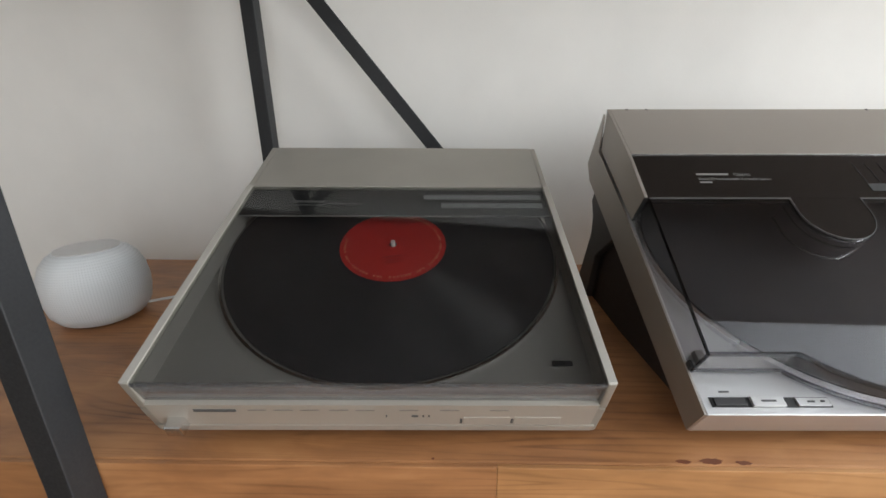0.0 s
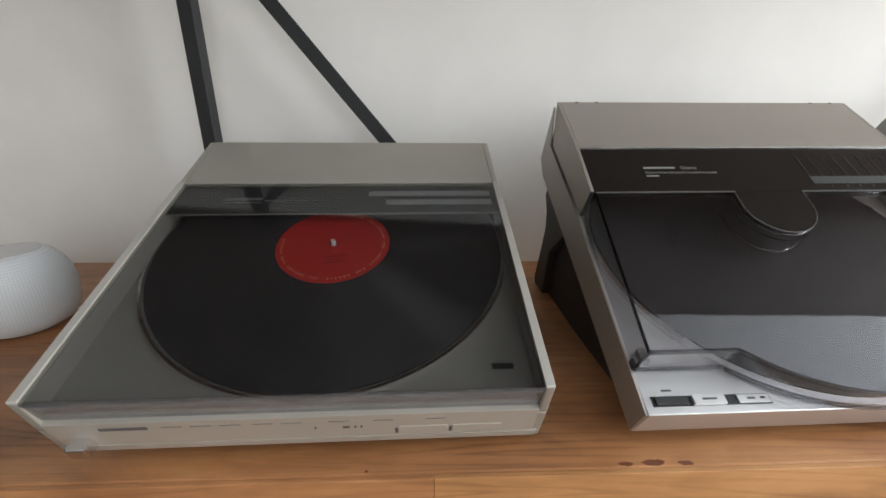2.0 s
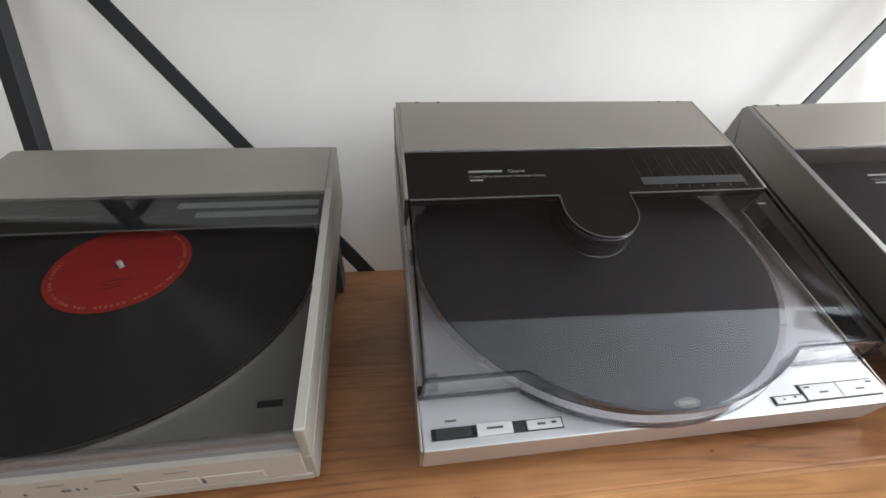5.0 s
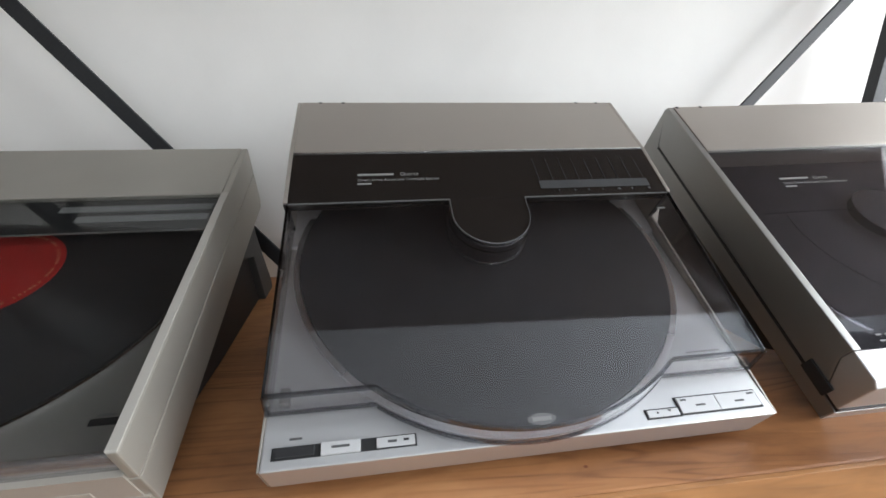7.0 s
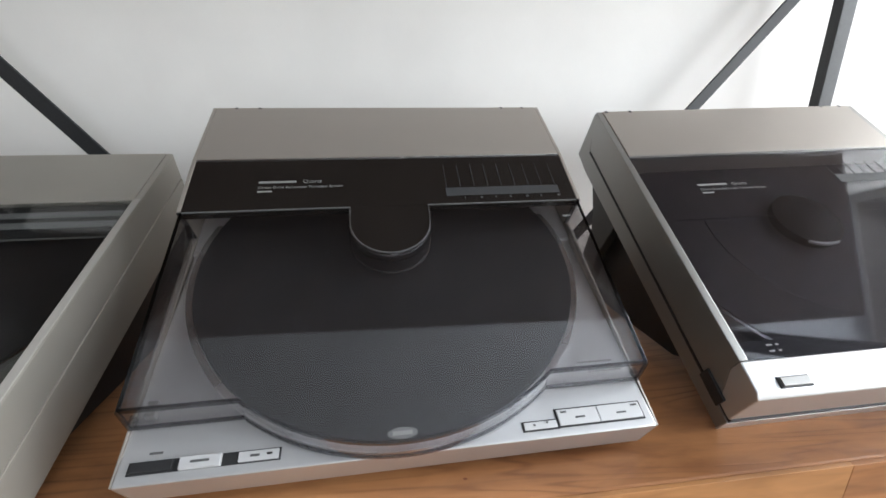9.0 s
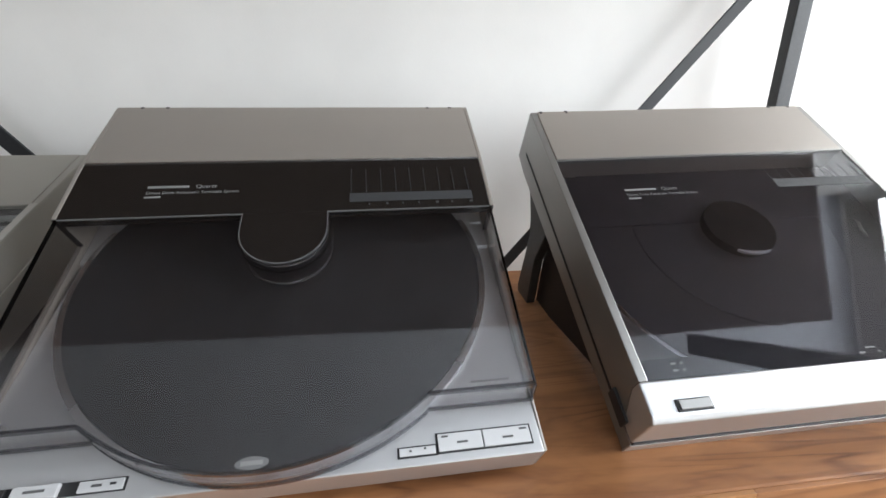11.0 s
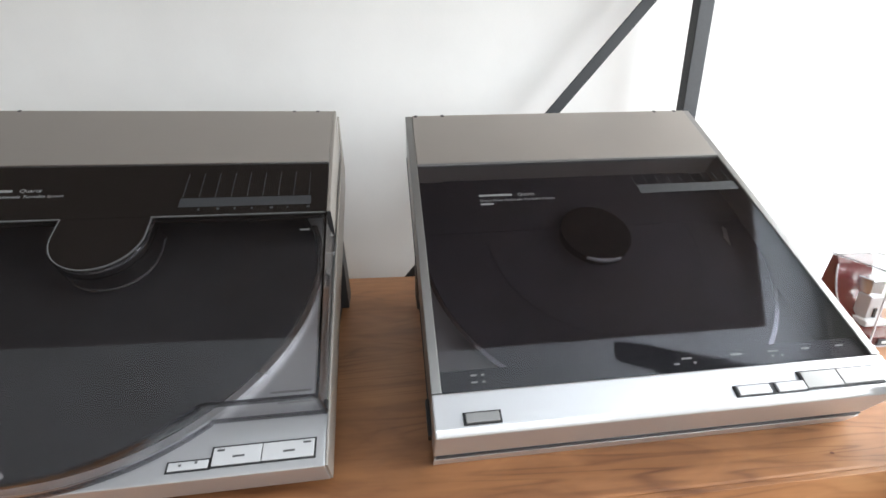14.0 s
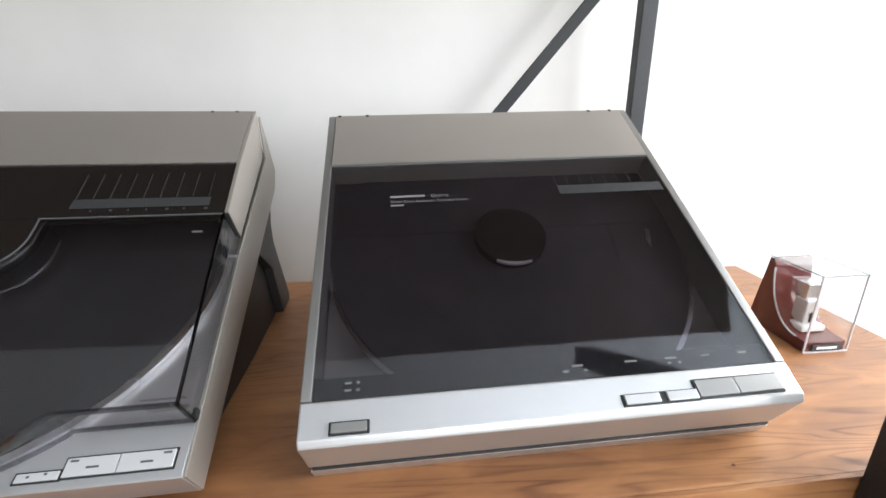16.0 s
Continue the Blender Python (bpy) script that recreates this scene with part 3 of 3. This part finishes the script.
    lo, hi = [], []
    full = outline + notch
    for x, y in full:
        lo.append(sheet.verts.new((x, y, h(y) - 0.0026)))
        hi.append(sheet.verts.new((x, y, h(y))))
    n = len(full)
    fa, fb = sheet.faces.new(lo), sheet.faces.new(hi[::-1])
    for i in range(n):
        sheet.faces.new((lo[i], lo[(i + 1) % n], hi[(i + 1) % n], hi[i]))
    bmesh.ops.triangulate(sheet, faces=[fa, fb])
    lid = part("lid", sheet, M_LID, t, "clear faintly smoked lid, closed")
    for s in (-1, 1):
        line = [(s * 0.1549, tip, h(tip) - 0.0027, s * 0.1580, 0.180, 0.0125), (s * 0.1560, 0.0312, h(0.031) - 0.0027, s * 0.1585, 0.0312, 0.0016)]
        part("lid_side", strip_wall(line[::-s], 0.0022), M_LID, lid)
    foot = [(-0.1585, 0.0310), (-0.0945, 0.0310)] + [(-0.0015 + 0.1555 * math.sin(a), 0.1540 - 0.1555 * math.cos(a)) for a in np.linspace(radians(-36.8), radians(36.8), 33)] + [(0.0920, 0.0310), (0.1585, 0.0310)]
    part("lid_front", strip_wall([(x, y, h(y) - 0.0027, bx, by, 0.002) for (x, y), (bx, by) in zip(front, foot)], 0.0022), M_LID, lid)
    part("lid_rim", strip_wall([(x, y - 0.0003, h(y) + 0.0003, x, y - 0.0003, h(y) - 0.0030) for x, y in front], 0.0018), M_EDGE, lid, "thick greenish-grey lid edge")
    part("lid_foot_rim", strip_wall([(bx, by - 0.0003, 0.0042, bx, by - 0.0003, 0.0012) for bx, by in foot], 0.0016), M_EDGE, lid)
    for s in (-1, 1):
        part("lid_corner", bar((s * 0.1585, 0.0308, 0.002), (s * 0.1560, 0.0308, h(0.031)), 0.0022, 0.0022), M_EDGE, lid)
        part("lid_top_edge", bar((s * 0.1553, tip, h(tip) - 0.0008), (s * 0.1560, 0.0310, h(0.031) - 0.0008), 0.0016, 0.0030, Vector((0, 0, 1))), M_DARKEDGE, lid)
    for x in (-0.1595, 0.1570):
        part("lid_bumper", box(x, x + 0.0026, 0.032, 0.038, 0.0, 0.006, 0.0005), M_BLACK, t)
    oval = [(-0.003 + 0.0068 * math.cos(a) * (1 + 0.25 * abs(math.cos(a))), -0.0270 + 0.0032 * math.sin(a)) for a in np.linspace(0, 2 * math.pi, 32)[:-1]]
    badge = part("badge", prism(oval, 0.0002, 0.0005), M_DIMPRINT, t, "small pale oval badge on the lid", at=slope)
    for x, y, w in ((-0.0259, 0.0832, 0.0013), (-0.0355, 0.0546, 0.0008), (-0.0435, 0.0316, 0.0010), (-0.0423, 0.0832, 0.0006)):
        part("speck", prism([(x + w * (1 + 0.3 * math.sin(3 * a)) * math.cos(a) * 0.6, y + w * math.sin(a)) for a in np.linspace(0, 2 * math.pi, 9)[:-1]], 0.0056, 0.0058), M_BLACK, t, "dark speck on the mat")
    flat("badge_print", -0.0085, 0.0025, -0.0281, -0.0259, 0.0005, M_PRINT, badge)
    part("catch", box(0.128, 0.152, 0.040, 0.0425, 0.0003, 0.0030, 0.0006), M_SILVER_DIM, t)
    part("catch", box(0.122, 0.148, 0.0475, 0.0485, 0.0003, 0.0012), M_SILVER_DIM, t)
    part("catch", box(-0.152, -0.146, 0.036, 0.046, 0.0003, 0.0060, 0.0006), M_SILVER_DIM, t)
    flat("lid_arrow", 0.1370, 0.1440, 0.1255, 0.1270, 0.0003, M_DIMPRINT, badge)
    # keys on the front lip
    part("key_well", box(-0.1535, -0.0725, 0.0055, 0.0125, -0.001, 0.0005), M_BLACK, t)
    part("key", box(-0.1515, -0.1300, 0.0062, 0.0118, 0.0, 0.0022, 0.0005), M_BLACK, t, "black power key")
    part("key", box(-0.1265, -0.1045, 0.0055, 0.0122, 0.0, 0.0028, 0.0005), M_BUTTON, t)
    part("key", box(-0.0955, -0.0735, 0.0062, 0.0118, 0.0, 0.0016, 0.0004), M_BUTTON, t)
    flat("print_bar", -0.1445, -0.1375, 0.0160, 0.0172, 0.0001, M_DARKPRINT, t)
    flat("print_bar", -0.1205, -0.1105, 0.0083, 0.0096, 0.0029, M_DARKPRINT, t)
    flat("print_bar", -0.0890, -0.0840, 0.0083, 0.0096, 0.0017, M_DARKPRINT, t)
    flat("print_bar", -0.0800, -0.0770, 0.0086, 0.0098, 0.0017, M_BLACK, t)
    part("key_frame", box(0.0715, 0.0955, 0.0048, 0.0112, 0.0001, 0.0005), M_BLACK, t)
    part("key_frame", box(0.0945, 0.1535, 0.0052, 0.0172, 0.0001, 0.0005), M_BLACK, t)
    part("key", box(0.0727, 0.0940, 0.0058, 0.0103, 0.0, 0.0014, 0.0004), M_BUTTON, t)
    part("key", box(0.0958, 0.1226, 0.0063, 0.0162, 0.0, 0.0016, 0.0004), M_BUTTON, t)
    part("key", box(0.1232, 0.1523, 0.0063, 0.0162, 0.0, 0.0016, 0.0004), M_BUTTON, t)
    for x, y, w in ((0.0785, 0.0076, 0.0014), (0.0870, 0.0084, 0.0014), (0.0980, 0.0138, 0.0040), (0.1460, 0.0138, 0.0045), (0.1070, 0.0098, 0.0065), (0.1350, 0.0098, 0.0065)):
        flat("print_bar", x, x + w, y, y + 0.0011, 0.0017, M_DARKPRINT, t)
    for x in (-0.139, -0.118, 0.118, 0.140):
        part("hinge_slot", box(x, x + 0.0026, D - 0.0022, D + 0.0002, H - 0.002, H + 0.0001), M_BLACK, t)
    return t


clear_turntable()


# ---- turntable with the dark glass lid ----
def dark_turntable():
    W, D = 0.3079 / 2, 0.311
    t = thing("turntable", pose(0.7937, 0.3295, 0.0409, 32.4, -0.18, 1.70), "silver turntable with a closed dark glass lid", "turntable", "turntables")
    part("base", prism([(-0.0015, -0.0425), (-0.0010, -0.0570), (D - 0.020, -0.0655), (D + 0.008, -0.0620), (D + 0.0035, -0.0040), (D + 0.0006, -0.0040), (D - 0.0165, -0.0425)], -W + 0.001, W - 0.001, 0, 0.0010), M_SILVER_DIM, t)
    part("seam", box(-W + 0.002, W - 0.002, -0.0018, D - 0.018, -0.0430, -0.0390), M_BLACK, t, "black gap between lid and base")
    part("base_front", prism([(-0.0022, -0.0430), (-0.0020, -0.0566), (-0.0008, -0.0566), (-0.0012, -0.0430)], -W + 0.0005, W - 0.0005, 0), M_SILVER, t)
    lid = part("lid", prism([(0.0, -0.004), (0.004, -0.001), (0.0252, -0.0004), (0.0252, -0.012), (0.012, -0.0390), (-0.0010, -0.0390)], -W, W, 0, 0.0012), M_SILVER, t, "silver lid frame with dark glass")
    for s in (-1, 1):
        x0, x1 = sorted((s * W, s * (W - 0.0065)))
        part("lid_side", prism([(0.0255, -0.0004), (D, 0.0), (D - 0.0010, -0.006), (D - 0.0172, -0.0388), (0.0125, -0.0388), (0.0255, -0.0125)], x0, x1, 0, 0.0008), M_SILVER_DIM, lid)
        part("side_line", box(min(s * W, s * (W + 0.0006)), max(s * W, s * (W + 0.0006)), 0.02, D - 0.0172, -0.0410, -0.0388), M_BLACK, lid)
    part("lid_cover", box(-W + 0.0066, W - 0.0066, 0.2365, D, -0.030, 0.0006, 0.0010), M_COVER, lid)
    part("cover_lip", box(-W + 0.0066, W - 0.0066, 0.2350, 0.2364, -0.004, 0.0008), M_SILVER_DIM, lid)
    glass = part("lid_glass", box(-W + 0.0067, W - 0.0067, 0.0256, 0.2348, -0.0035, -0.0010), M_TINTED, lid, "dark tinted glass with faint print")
    part("front_band", box(-W + 0.0068, W - 0.0068, 0.0258, 0.0400, -0.0046, -0.0036), M_BLACK, glass)
    # Added dark sheet hides the rear rim, standing in for the dark reflection.
    part("rear_reflection_sheet", box(-W + 0.0068, W - 0.0068, 0.1700, 0.2346, -0.0219, -0.0214), M_MAT, glass)
    part("well", box(-W + 0.007, W - 0.007, 0.026, D - 0.003, -0.0355, -0.031), M_DECK, t)
    at = pose(0.0, 0.1560, 0)
    part("platter_rim", ring(0, 0, 0.1470, 0.1500, -0.031, -0.0225), M_CHROME, t, "bright platter rim", at=at)
    part("platter", disc(0, 0, 0.1465, -0.031, -0.022, 160), M_MAT, t, "black rubber platter mat", at=at)
    part("mat_groove", ring(0, 0, 0.0913, 0.0925, -0.0221, -0.0217), M_BLACK, t, at=at)
    hx, hy = 0.001, 0.1580
    part("hub", disc(hx, hy, 0.0300, -0.022, -0.0145, 48), M_PANEL, t, "black round hub clamp")
    turns = np.linspace(radians(238), radians(292), 14)
    crescent = [(hx + 0.0316 * math.cos(a), hy + 0.0316 * math.sin(a)) for a in turns] + \
               [(hx + 0.0302 * math.cos(a), hy + 0.0302 * math.sin(a) + 0.0012 * math.sin(math.pi * k / 13)) for k, a in enumerate(turns[::-1])]
    part("hub_crescent", prism(crescent, -0.0160, -0.0140), M_BUTTON, t, "bright crescent at the front of the hub")
    part("locator", prism([(0.119, 0.150), (0.127, 0.158), (0.124, 0.162), (0.121, 0.140)], -0.0215, -0.0205), M_SILVER_DIM, t)
    printed_lines(glass, -0.0970, 0.1920, -0.0009, M_PRINT)
    flat("scale_bar", 0.0490, 0.1440, 0.1890, 0.1995, -0.0009, M_FAINT, glass)
    for k in range(9):
        x = 0.0485 + k * 0.0115
        flat("scale_line", x, x + 0.0004, 0.2000, 0.2160, -0.0009, M_FAINT, glass)
    for x, y, w in ((-0.1285, 0.0345, 0.004), (-0.1285, 0.0300, 0.004), (-0.1215, 0.0345, 0.002), (-0.1215, 0.0300, 0.002), (0.0130, 0.0335, 0.007), (0.0060, 0.0302, 0.004),
                    (0.0200, 0.0302, 0.002), (0.0480, 0.0335, 0.008), (0.0750, 0.0335, 0.008), (0.0760, 0.0302, 0.002), (0.0830, 0.0302, 0.002), (0.1000, 0.0335, 0.006), (0.1260, 0.0335, 0.006)):
        flat("print_bar", x, x + w, y, y + 0.0011, -0.0009, M_PRINT, glass)
    part("key_frame", box(-0.1365, -0.1135, 0.0050, 0.0126, -0.003, 0.0002, 0.0004), M_BLACK, lid)
    part("key", box(-0.1352, -0.1150, 0.0060, 0.0117, -0.002, 0.0016, 0.0005), M_SILVER_DIM, lid, "small silver key")
    part("key_frame", box(0.0370, 0.0860, 0.0058, 0.0132, -0.003, 0.0002, 0.0004), M_BLACK, lid)
    part("key", box(0.0384, 0.0606, 0.0067, 0.0124, -0.002, 0.0014, 0.0005), M_BUTTON, lid)
    part("key", box(0.0652, 0.0850, 0.0067, 0.0124, -0.002, 0.0014, 0.0005), M_BUTTON, lid)
    part("key_frame", box(0.0848, 0.1425, 0.0062, 0.0186, -0.003, 0.0003, 0.0004), M_BLACK, lid)
    part("key", box(0.0860, 0.1118, 0.0074, 0.0176, -0.002, 0.0012, 0.0005), M_SILVER_DIM, lid)
    part("key", box(0.1122, 0.1413, 0.0074, 0.0176, -0.002, 0.0014, 0.0005), M_SILVER_DIM, lid)
    part("clip", box(-W - 0.0022, -W, 0.010, 0.034, -0.042, -0.031, 0.0006), M_BLACK, t, "black plastic lid clip")
    for x in (-0.145, -0.118, 0.112, 0.135):
        part("hinge_slot", box(x, x + 0.003, D - 0.003, D + 0.0003, -0.001, 0.0007), M_BLACK, lid)
    return t


dark_turntable()


# ---- round white speaker ----
def speaker():
    s = thing("smart_speaker", pose(-0.338, 0.508, SHELF) @ Matrix.Scale(1.06, 4), "round white mesh-covered smart speaker on the shelf", "speaker")
    bm = bmesh.new()
    rows = [(0.012, 0.0), (0.030, 0.001), (0.040, 0.006), (0.0470, 0.016), (0.0498, 0.030), (0.0505, 0.042), (0.0490, 0.056), (0.0440, 0.069), (0.0370, 0.0775), (0.0300, 0.0815), (0.0, 0.0822)]
    n = 64
    loops = []
    for rad, z in rows[:-1]:
        loops.append([bm.verts.new((rad * math.cos(2 * math.pi * i / n), rad * math.sin(2 * math.pi * i / n), z)) for i in range(n)])
    for a, b in zip(loops, loops[1:]):
        for i in range(n):
            bm.faces.new((a[i], a[(i + 1) % n], b[(i + 1) % n], b[i]))
    bm.faces.new(loops[0][::-1])
    bm.faces.new(loops[-1])
    part("body", bm, M_MESH, s, smooth=True)
    part("touch_top", disc(0, 0, 0.0295, 0.0812, 0.0826, 48), M_BUTTON, s, "flat glossy white top")
    part("foot", disc(0, 0, 0.026, -0.0, 0.003, 40), M_CABLE, s)
    return s


speaker()
cable = tube("power_cable", [(-0.30, 0.53, 0.001), (-0.262, 0.565, -0.003), (-0.225, 0.59, -0.004), (-0.165, 0.635, -0.004)], 0.0017, M_CABLE)
tagged(cable, "thin white power cable lying on the shelf", "cable")


# ---- cartridge in its display case ----
def display_case():
    c = thing("display_case", pose(1.0668, 0.4535, SHELF), "plum display plinth with clear cover and phono cartridge", "display case")
    x1, d = 0.040, 0.058
    ramp_line = [(0.0, 0.0), (d + 0.012, 0.0), (d, 0.0745), (d - 0.005, 0.0745)] + \
                [(0.010 + (d - 0.018) * math.sin(a), 0.011 + 0.061 * (1 - math.cos(a))) for a in np.linspace(radians(86), 0, 16)] + [(0.0, 0.010)]
    part("plinth", prism(ramp_line, 0.0, x1, 0, 0.0008), M_PLUM, c, "dark plum lacquered curved plinth")
    cover = part("cover", box(0.001, x1 + 0.001, -0.0015, 0.0005, 0.0, 0.0745), M_CLEAR, c, "clear acrylic cover")
    part("cover_side", box(x1 + 0.0005, x1 + 0.0025, -0.0015, d, 0.0, 0.0745), M_CLEAR, cover)
    part("cover_side", box(-0.0015, 0.0005, -0.0015, d, 0.001, 0.0745), M_CLEAR, cover)
    part("cover_top", box(-0.0015, x1 + 0.0025, -0.0015, d, 0.07450, 0.0765), M_CLEAR, cover)
    for x, y in ((-0.001, -0.001), (x1 + 0.002, -0.001), (x1 + 0.002, d)):
        part("cover_edge", box(x - 0.0006, x + 0.0006, y - 0.0006, y + 0.0006, 0.0, 0.0765), M_GLINT, cover)
    part("cover_edge", box(-0.0015, x1 + 0.0025, -0.0018, -0.0008, 0.0757, 0.0767), M_EDGE, cover)
    part("cover_edge", box(-0.0015, x1 + 0.0025, -0.0018, -0.0006, 0.0, 0.0012), M_GLINT, cover)
    for x in (-0.0014, x1 + 0.0016):
        part("cover_edge", box(x, x + 0.0008, -0.0008, d, 0.0757, 0.0767), M_EDGE, cover)
    inset = [(y * 0.97 + 0.0008, z * 0.97 + 0.0008) for y, z in ramp_line[4:-1]]
    for (ya, za), (yb, zb) in zip(inset, inset[1:]):
        # Pale segments draw the glint along the plinth's curve.
        part("plinth_line", bar((-0.0004, ya, za), (-0.0004, yb, zb), 0.0012, 0.0008, Vector((1, 0, 0))), M_GLINT, c)
    part("tag", box(0.006, 0.034, -0.0024, -0.0016, 0.002, 0.0085), M_BLACK, c)
    part("logo_bar", box(0.010, 0.030, -0.0027, -0.0024, 0.0040, 0.0065), M_CABLE, c)
    cart = part("cartridge", box(0.013, 0.027, 0.020, 0.034, 0.018, 0.042, 0.0015), M_BUTTON, c, "silver phono cartridge")
    part("cartridge_base", box(0.008, 0.032, 0.014, 0.038, 0.0125, 0.0185, 0.0015), M_CABLE, cart)
    part("cartridge_block", box(0.014, 0.028, 0.024, 0.040, 0.042, 0.058, 0.0010), M_SATIN, cart)
    part("cartridge_pin", box(0.0185, 0.0215, 0.0185, 0.0200, 0.020, 0.030, 0.0003), M_BLACK, cart)
    return c


display_case()
